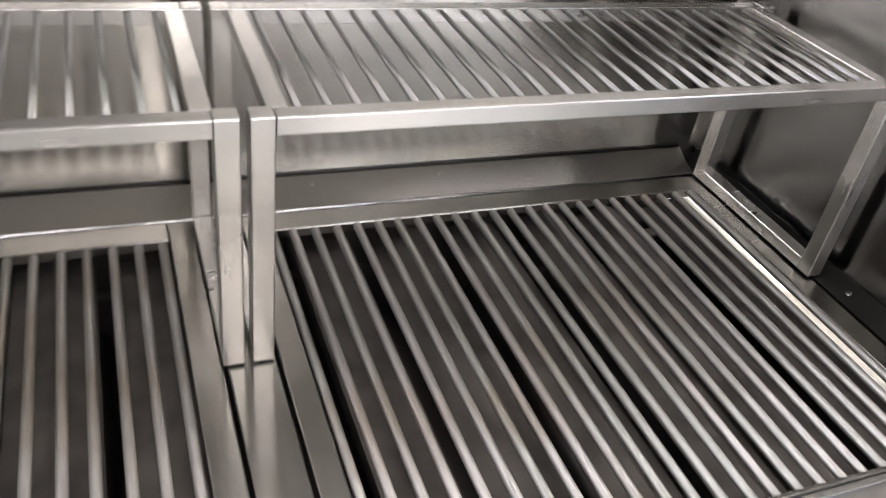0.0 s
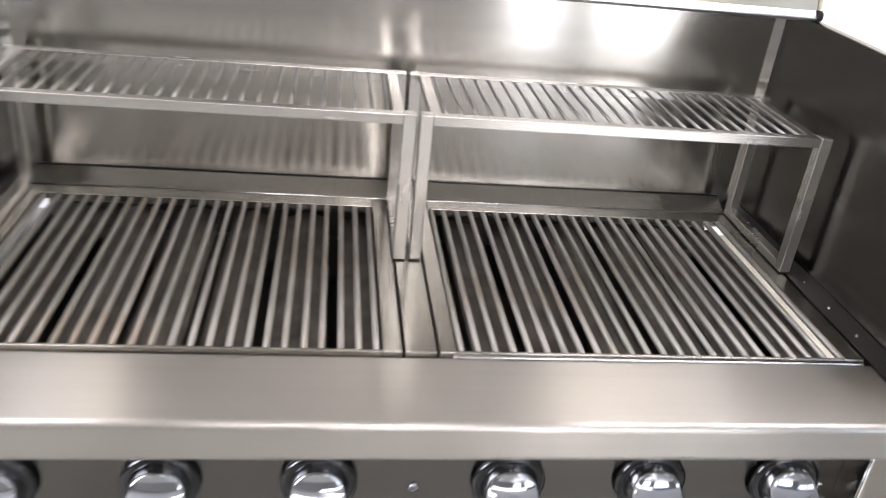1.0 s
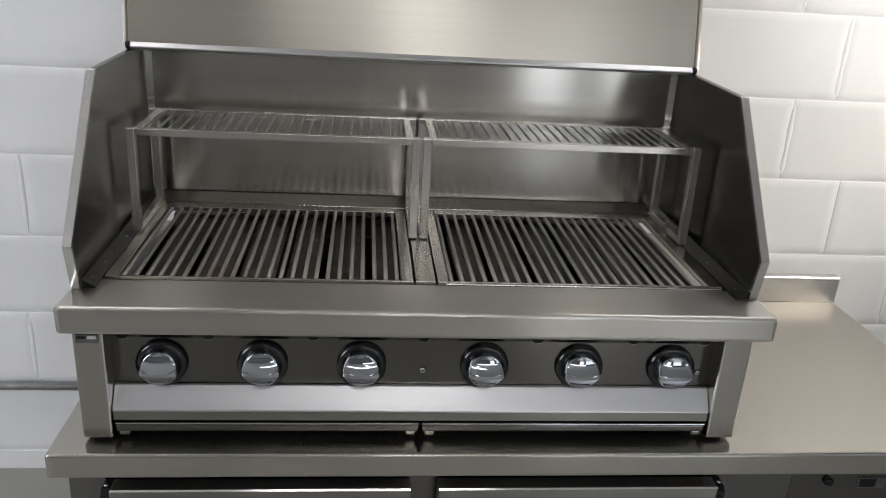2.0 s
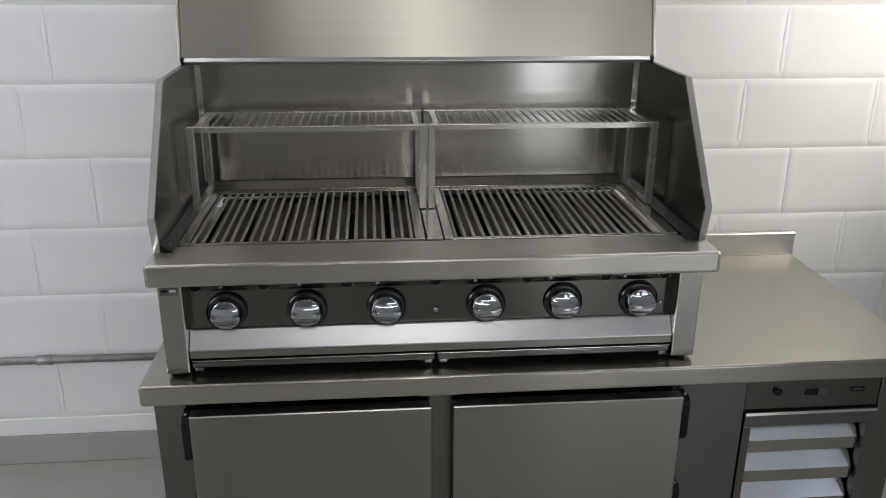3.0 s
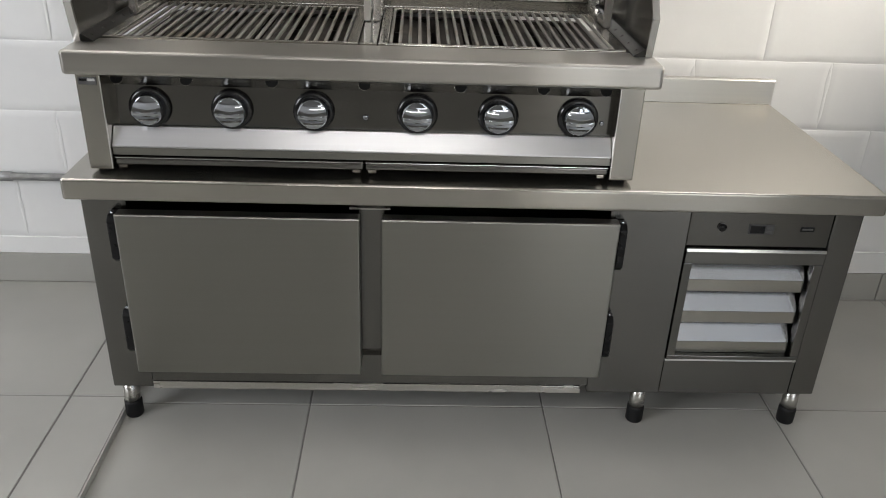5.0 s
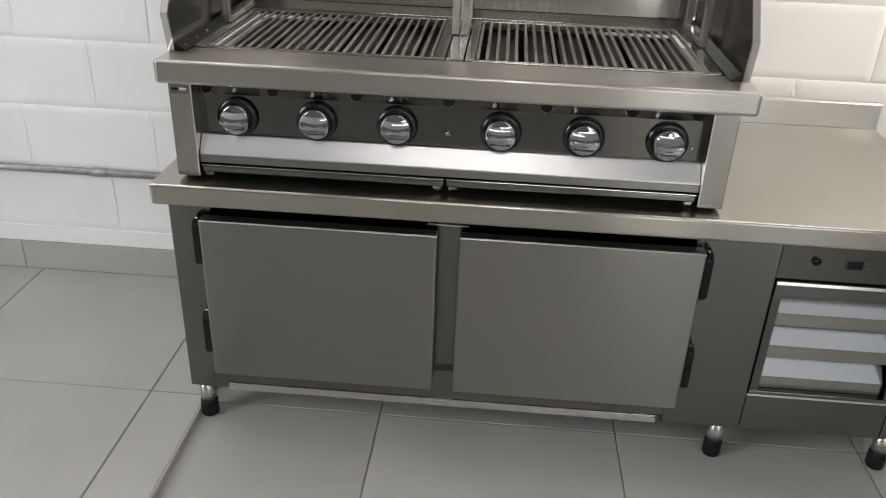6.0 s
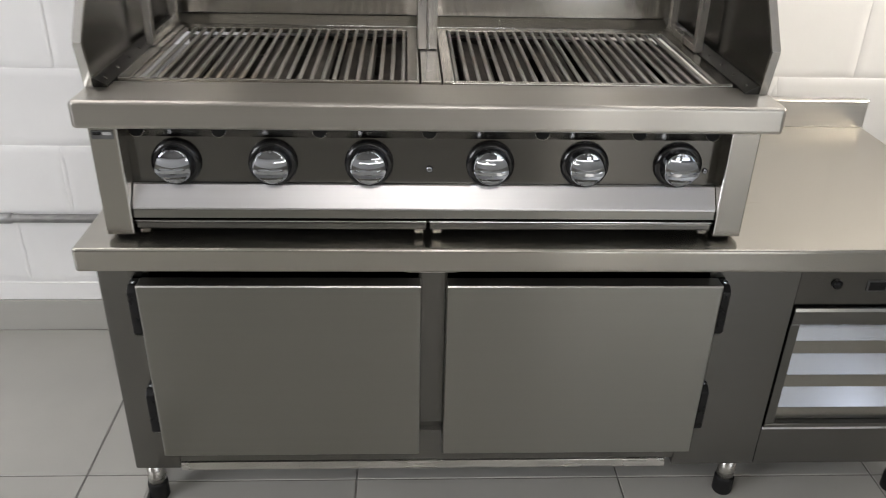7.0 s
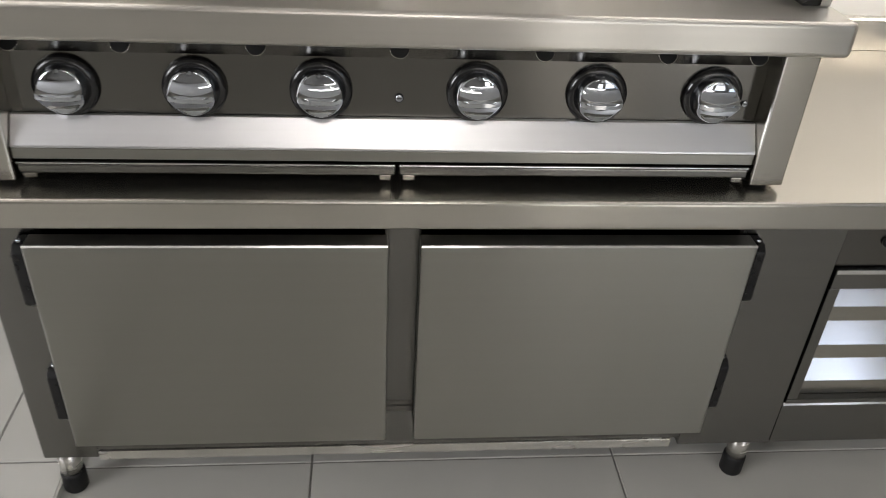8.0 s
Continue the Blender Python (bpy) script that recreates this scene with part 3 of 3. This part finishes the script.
back = gpart("back_panel", prism(BM(), [(0.545, 0.925), (0.545, 1.254), (0.5595, 1.254), (0.5595, 0.925)], 0.0705, 1.2025, "x"), STEEL_BACK, "brushed steel back panel")
flange = gpart("back_flange", prism(BM(), [(0.5445, 0.944), (0.541, 0.944), (0.504, 0.927), (0.5012, 0.927), (0.5012, 0.918), (0.5445, 0.918)], 0.0935, 1.1735, "x", 0.0008), STEEL_BACK, "", back)
gpart("flange_fold", lathe(BM(), [(0.0022, 0.0935), (0.0022, 1.1735)], "x", (0, 0.5040, 0.9285), 10), STEEL_BRIGHT, "bright rounded fold", back)
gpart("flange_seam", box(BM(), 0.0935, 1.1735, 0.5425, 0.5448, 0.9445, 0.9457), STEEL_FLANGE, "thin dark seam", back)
for i in range(16):
    gpart("rivet", lathe(BM(), [(0.002, -0.001), (0.002, 0.0006), (0.001, 0.0010)], "y", (0.13 + 0.067 * i, 0.5310, 0.9392), 10), STEEL_BACK, "", flange)
for xa, s in ((0.0703, 1), (1.2027, -1)):
    strip = [(xa, 0.536), (xa + s * 0.001, 0.536), (xa + s * 0.013, 0.5435), (xa + s * 0.013, 0.5447), (xa, 0.5447)]
    gpart("corner_strip", prism(BM(), strip, 0.946, 1.2535, "z"), STEEL_BACK, "folded upright corner strip", back)
gpart("hinge_channel", box(BM(), 0.0705, 1.2025, 0.506, 0.560, 1.2545, 1.2625, 0.001), STEEL_LID)
lid_m = pose(0.6335, 0.470, 1.2545, -14, 0, 0)
lid = part("lid", shift(box(BM(), -0.578, 0.578, 0.004, 0.030, 0.004, 0.56, 0.003), (0, 0, 0)), STEEL_LID, grill, "open brushed steel lid, upright")
lid.matrix_basis = Matrix.Translation(GO) @ lid_m
for nm, bm, mat in (
    ("lid_lip", prism(BM(), [(-0.0130, 0.0030), (-0.0125, 0.0005), (-0.008, -0.001), (0.030, 0.0003), (0.030, 0.0036), (0.0035, 0.0036), (-0.0050, 0.0125), (-0.0070, 0.0120)], -0.574, 0.574, "x", 0.0005), STEEL_RAIL),
    ("lid_rim", box(BM(), -0.5835, -0.5785, -0.006, 0.030, 0.006, 0.56, 0.001), STEEL_LID),
    ("lid_rim", box(BM(), 0.5785, 0.5835, -0.006, 0.030, 0.006, 0.56, 0.001), STEEL_LID),
):
    part(nm, bm, mat, lid)
for hx in (0.0605, 1.2065):
    gpart("lid_hinge", lathe(BM(), [(0.006, -0.004), (0.008, -0.003), (0.008, 0.003), (0.006, 0.004)], "x", (hx, 0.462, 1.262), 16), BLACK, "dark lid hinge pin")

# centre channel between the two grates
gpart("centre_channel", box(BM(), 0.6185, 0.6545, 0.0950, 0.500, 0.905, 0.929, 0.0015), STEEL)
# burner tubes and heat plates under the grates
for bx in (0.205, 0.361, 0.518, 0.752, 0.909, 1.066):
    gpart("burner_tube", lathe(BM(), [(0.016, -0.20), (0.017, 0.20)], "y", (bx, 0.285, 0.812), 16), INSIDE, "dark steel burner tube")
random.seed(5)
for gx0 in (0.122, 0.682):
    for i in range(6):
        px = gx0 + 0.02025 * (2.5 + 4 * i) - (0.008 if i == 5 else 0)
        w, t = 0.0312 - (0.008 if i == 5 else 0) + random.uniform(-0.002, 0.002), 0.0015
        peak = {0: -0.96, 5: 0.96}.get(i, 0) * w
        pts = [(-w, 0.892), (peak, 0.904), (w, 0.892), (w, 0.892 - t), (peak, 0.904 - t), (-w, 0.892 - t)]
        gpart("heat_plate", shift(prism(BM(), pts, 0.085, 0.500, "y"), (px, 0, random.uniform(-0.003, 0.002))), HEAT, "bent steel heat plate")
    for yy in (0.118, 0.478):
        gpart("plate_support", box(BM(), gx0, gx0 + 0.466, yy, yy + 0.012, 0.855, 0.868), INSIDE)

# ---- cooking grates ----


def bar_mesh(name, length, d, mat):
    """A solid round bar along y, its top at z 0, its ends slightly rounded."""
    r = d / 2
    b = lathe(BM(), [(r * 0.8, -length), (r, -length + 0.0012), (r, -0.0012), (r * 0.8, 0)], "y", (0, 0, -r), 12)
    return mesh_of(name, b, mat)


GRATE_BAR = bar_mesh("bar", 0.376, 0.0078, BAR)
GZ = 0.929
for x0, x1, first, fx0, fx1 in ((0.094, 0.6155, 0.1215, 0.1165, 0.5935), (0.6575, 1.176, 0.6825, 0.6775, 1.150)):
    cx, cy = (x0 + x1) / 2, 0.30
    grate = thing("cooking_grate", cx, cy, GZ, "stainless steel cooking grate of parallel solid bars", "grate", "grates in the grill")
    o = (-cx, -cy, -GZ)
    for nm, bm in (("frame_side", box(BM(), x0, fx0, 0.0955, 0.5008, GZ - 0.010, GZ, 0.0015)),
                   ("frame_side", box(BM(), fx1, x1, 0.0955, 0.5008, GZ - 0.010, GZ, 0.0015)),
                   ("frame_back", box(BM(), fx0 + 0.0003, fx1 - 0.0003, 0.474, 0.5008, GZ - 0.010, GZ + 0.0005, 0.0015)),
                   ("frame_front", box(BM(), fx0 + 0.0003, fx1 - 0.0003, 0.0957, 0.100, GZ - 0.012, GZ - 0.0005, 0.001))):
        part(nm, shift(bm, o), STEEL, grate)
    for i in range(24):
        piece("bar", GRATE_BAR, grate, first + 0.02025 * i - cx + random.uniform(-0.0006, 0.0006), 0.0985 - cy, random.uniform(-0.0006, 0.0004), random.uniform(-0.12, 0.12))

# ---- warming racks ----
ROD = mesh_of("rod", lathe(BM(), [(0.0024, -0.172), (0.0024, 0.0)], "y", (0, 0, 0), 10), ROD_STEEL)
RZ = 1.133
for x0, x1 in ((0.086, 0.6315), (0.6370, 1.1855)):
    rack = thing("warming_rack", (x0 + x1) / 2, 0.41, 0.931, "raised stainless steel warming rack with thin rods", "rack", "racks in the grill")
    o = (-(x0 + x1) / 2, -0.41, -0.931)
    y0, y1 = 0.306, 0.502
    rails = [("front_rail", box(BM(), x0 + 0.0162, x1 - 0.0162, y0 + 0.0006, y0 + 0.0146, RZ - 0.014, RZ - 0.0006, 0.001)),
             ("back_rail", box(BM(), x0 + 0.0162, x1 - 0.0162, y1 - 0.0146, y1 - 0.0006, RZ - 0.014, RZ - 0.0006, 0.001))]
    for xa, xb in ((x0, x0 + 0.016), (x1 - 0.016, x1)):
        inset = 0.0125 if xa == x0 else -0.0125
        rails.append(("side_rail", box(BM(), xa + inset, xb + inset - 0.002, y0 + 0.0150, y1 - 0.0150, RZ - 0.013, RZ - 0.0012, 0.001)))
        rails.append(("foot_rail", box(BM(), xa, xb, y0 + 0.0163, y1 - 0.0163, 0.931, 0.944, 0.001)))
        rails.append(("leg", box(BM(), xa, xb, y0, y0 + 0.016, 0.931, RZ, 0.0012)))
        rails.append(("leg", box(BM(), xa, xb, y1 - 0.016, y1, 0.931, RZ, 0.0012)))
    for nm, bm in rails:
        part(nm, shift(bm, o), STEEL_RACK, rack)
    for i in range(25):
        piece("rod", ROD, rack, x0 + 0.0335 + 0.0199 * i + o[0], y0 + 0.012 + o[1], RZ - 0.005 + o[2], random.uniform(-0.2, 0.2))

# ---- conduit on the wall ----
pipe = thing("conduit_pipe", -0.8, 0.668, 0.378, "grey metal conduit pipe along the wall", "pipe")
part("tube", lathe(BM(), [(0.0115, -1.1), (0.0115, 1.0)], "x", (0, 0, 0), 16), PIPE, pipe)
part("coupling", lathe(BM(), [(0.0125, 0.30), (0.0145, 0.302), (0.0145, 0.345), (0.0125, 0.347)], "x", (0.01, 0, 0), 16), PIPE, pipe, "pipe coupling sleeve")

# ---- wall blocks, skirting and floor tiles ----


def slab_mesh(name, w, d, h, r, mat, seg=1):
    return mesh_of(name, box(BM(), -w / 2, w / 2, -d / 2, d / 2, -h / 2, h / 2, r, seg), mat)



def block_mesh(w, h, seed):
    """The painted face of a concrete block: worn, rounded edges and a slightly uneven face."""
    nx, nz, rim = max(4, round(w / 0.02)), 10, 0.0026
    us = [0, rim * 0.35 / w, rim / w] + [rim / w + (1 - 2 * rim / w) * i / nx for i in range(1, nx)] + [1 - rim / w, 1 - rim * 0.35 / w, 1]
    vs = [0, rim * 0.35 / h, rim / h] + [rim / h + (1 - 2 * rim / h) * i / nz for i in range(1, nz)] + [1 - rim / h, 1 - rim * 0.35 / h, 1]
    b = BM()
    rows = []
    for v in vs:
        row = []
        for u in us:
            x, z = (u - 0.5) * w, (v - 0.5) * h
            edge = min(u * w, (1 - u) * w, v * h, (1 - v) * h)
            n1 = noise.noise((x * 9 + seed * 7.3, z * 9, seed))
            n2 = noise.noise((x * 45 + seed * 3.1, z * 45, seed * 2.0))
            drop = 0.0
            if edge < rim:
                k = 1 - edge / rim
                drop = (0.0024 if min(v, 1 - v) * h < min(u, 1 - u) * w else 0.0018) * k * k * (1 + 0.8 * n2)
            wob = 0.0012 * n2 if edge < 0.001 else 0.0
            row.append(b.verts.new((x + wob, -0.0042 + drop + 0.0004 * n1 + 0.00012 * n2, z + wob)))
        rows.append(row)
    for r0, r1 in zip(rows, rows[1:]):
        for i in range(len(r0) - 1):
            f = b.faces.new((r0[i], r0[i + 1], r1[i + 1], r1[i]))
            f.smooth = True
    return mesh_of("block", b, BLOCK)


random.seed(11)
PITCH, COURSE = 0.397, 0.2
FULL_BLOCKS = [block_mesh(0.3962, 0.1980, i + 1) for i in range(8)]


def smear_mesh(seed):
    """A lumpy ridge of painted mortar squeezed out of an upright joint."""
    b = BM()
    rows = []
    tall = 0.165 + 0.03 * random.random()
    for i in range(25):
        z = (i / 24 - 0.5) * tall
        fade = min(1, 8 * (0.5 - abs(i / 24 - 0.5)))
        half = (0.0055 + 0.003 * noise.noise((z * 22, seed * 5.1, 0))) * (0.35 + 0.65 * fade)
        mid = 0.0015 * noise.noise((z * 14, 3.3, seed * 2.7))
        lift = (0.0013 + 0.0006 * noise.noise((z * 30, 7.7, seed))) * fade
        rows.append([b.verts.new((mid + half * u, 0.0008 - lift * (1 - u * u) ** 0.5 * 1.3, z)) for u in (-1, -0.8, -0.4, 0, 0.4, 0.8, 1)])
    for r0, r1 in zip(rows, rows[1:]):
        for i in range(6):
            b.faces.new((r0[i], r0[i + 1], r1[i + 1], r1[i])).smooth = True
    return mesh_of("mortar_smear", b, BLOCK)


SMEARS = [smear_mesh(i + 1) for i in range(6)]
OFFSETS = {0: -0.44, 1: -0.29, 2: -0.455, 3: -0.262, 4: -0.425, 5: -0.325, 6: -0.45}
for k in range(13):
    zc = 0.177 + COURSE * k + COURSE / 2
    off = OFFSETS.get(k, -0.44 + (0.17 if k % 2 else 0))
    n = math.floor((X0 - off) / PITCH)
    x = off + n * PITCH
    while x < X1:
        a, c = max(x, X0), min(x + PITCH, X1)
        if c - a > 0.05:
            if c - a > PITCH - 0.001:
                me = random.choice(FULL_BLOCKS)
            else:
                me = block_mesh(c - a - 0.0010, 0.1980, 9)
            piece("block", me, wall_north, (a + c) / 2, Y1 + 0.0062 + random.uniform(-0.0003, 0.0003), zc)
            if c < X1 and random.random() < 0.7:
                piece("mortar_smear", random.choice(SMEARS), wall_north, c + random.uniform(-0.003, 0.003), Y1 + 0.0012, zc + random.uniform(-0.01, 0.01))
        x += PITCH
for z0, z1, x0, x1 in ((STEP_Z + 0.1, 0.1755, X0, STEP_X), (0.1, 0.1755, STEP_X, X1)):
    structure("trim", box(BM(), x0, x1, Y1 - 0.001, Y1 + 0.0068, z0, z1, 0.0015), BLOCK, "white painted mortar band above the skirting")
SK = slab_mesh("skirting_tile", 0.597, 0.006, 0.098, 0.001, TILE)
skirt = structure("baseboard", box(BM(), X0, X1, Y1 + 0.0005, Y1 + 0.0068, 0, 0.099), GROUT, "grey porcelain tile skirting")
for i in range(-2, 5):
    xc = -0.775 + 0.6 * i + 0.3
    left = xc < 0
    xc += 0.035 if xc > 1 else 0
    if xc - 0.3 < X0 or xc + 0.3 > 2.65 or abs(xc) < 0.2:
        continue
    piece("skirting_tile", SK, skirt, xc, Y1 - 0.001, 0.05 + (STEP_Z if left else 0))
piece("skirting_tile", slab_mesh("skirting_tile", 0.195, 0.006, 0.098, 0.001, TILE), skirt, -0.075, Y1 - 0.001, 0.05 + STEP_Z)
piece("skirting_tile", slab_mesh("skirting_tile", 0.39, 0.006, 0.098, 0.001, TILE), skirt, 0.225, Y1 - 0.001, 0.05)
piece("skirting_tile", slab_mesh("skirting_tile", 0.357, 0.006, 0.098, 0.001, TILE), skirt, 2.4405, Y1 - 0.001, 0.05)

JX = [0.482 + 0.6 * i for i in range(-5, 6)]
JY = [0.094 + 0.6 * i for i in range(-7, 3)]
tiles = {}
for zt, lo, hi, owner in ((0.0, STEP_X, X1, floor), (STEP_Z, X0, STEP_X, floor_raised)):
    for xa in JX:
        for ya in JY:
            a0, a1, c0, c1 = max(xa, lo), min(xa + 0.6, hi), max(ya, Y0), min(ya + 0.6, Y1)
            if a1 - a0 < 0.02 or c1 - c0 < 0.02:
                continue
            e0 = 0 if a0 == lo and lo == STEP_X else 0.002
            e1 = 0 if a1 == hi and hi == STEP_X else 0.002
            key = (round(a1 - a0 - e0 - e1, 4), round(c1 - c0 - 0.004, 4), zt)
            if key not in tiles:
                tiles[key] = slab_mesh("floor_tile", key[0], key[1], 0.012, 0.0012, TILE)
            piece("floor_tile", tiles[key], owner, (a0 + e0 + a1 - e1) / 2, (c0 + c1) / 2, zt - 0.006 + random.uniform(-0.0003, 0.0003))
structure("floor_step", box(BM(), STEP_X, STEP_X + 0.004, Y0, Y1 - 0.004, -0.004, STEP_Z - 0.002), TILE, "low tile riser between the two floor levels")
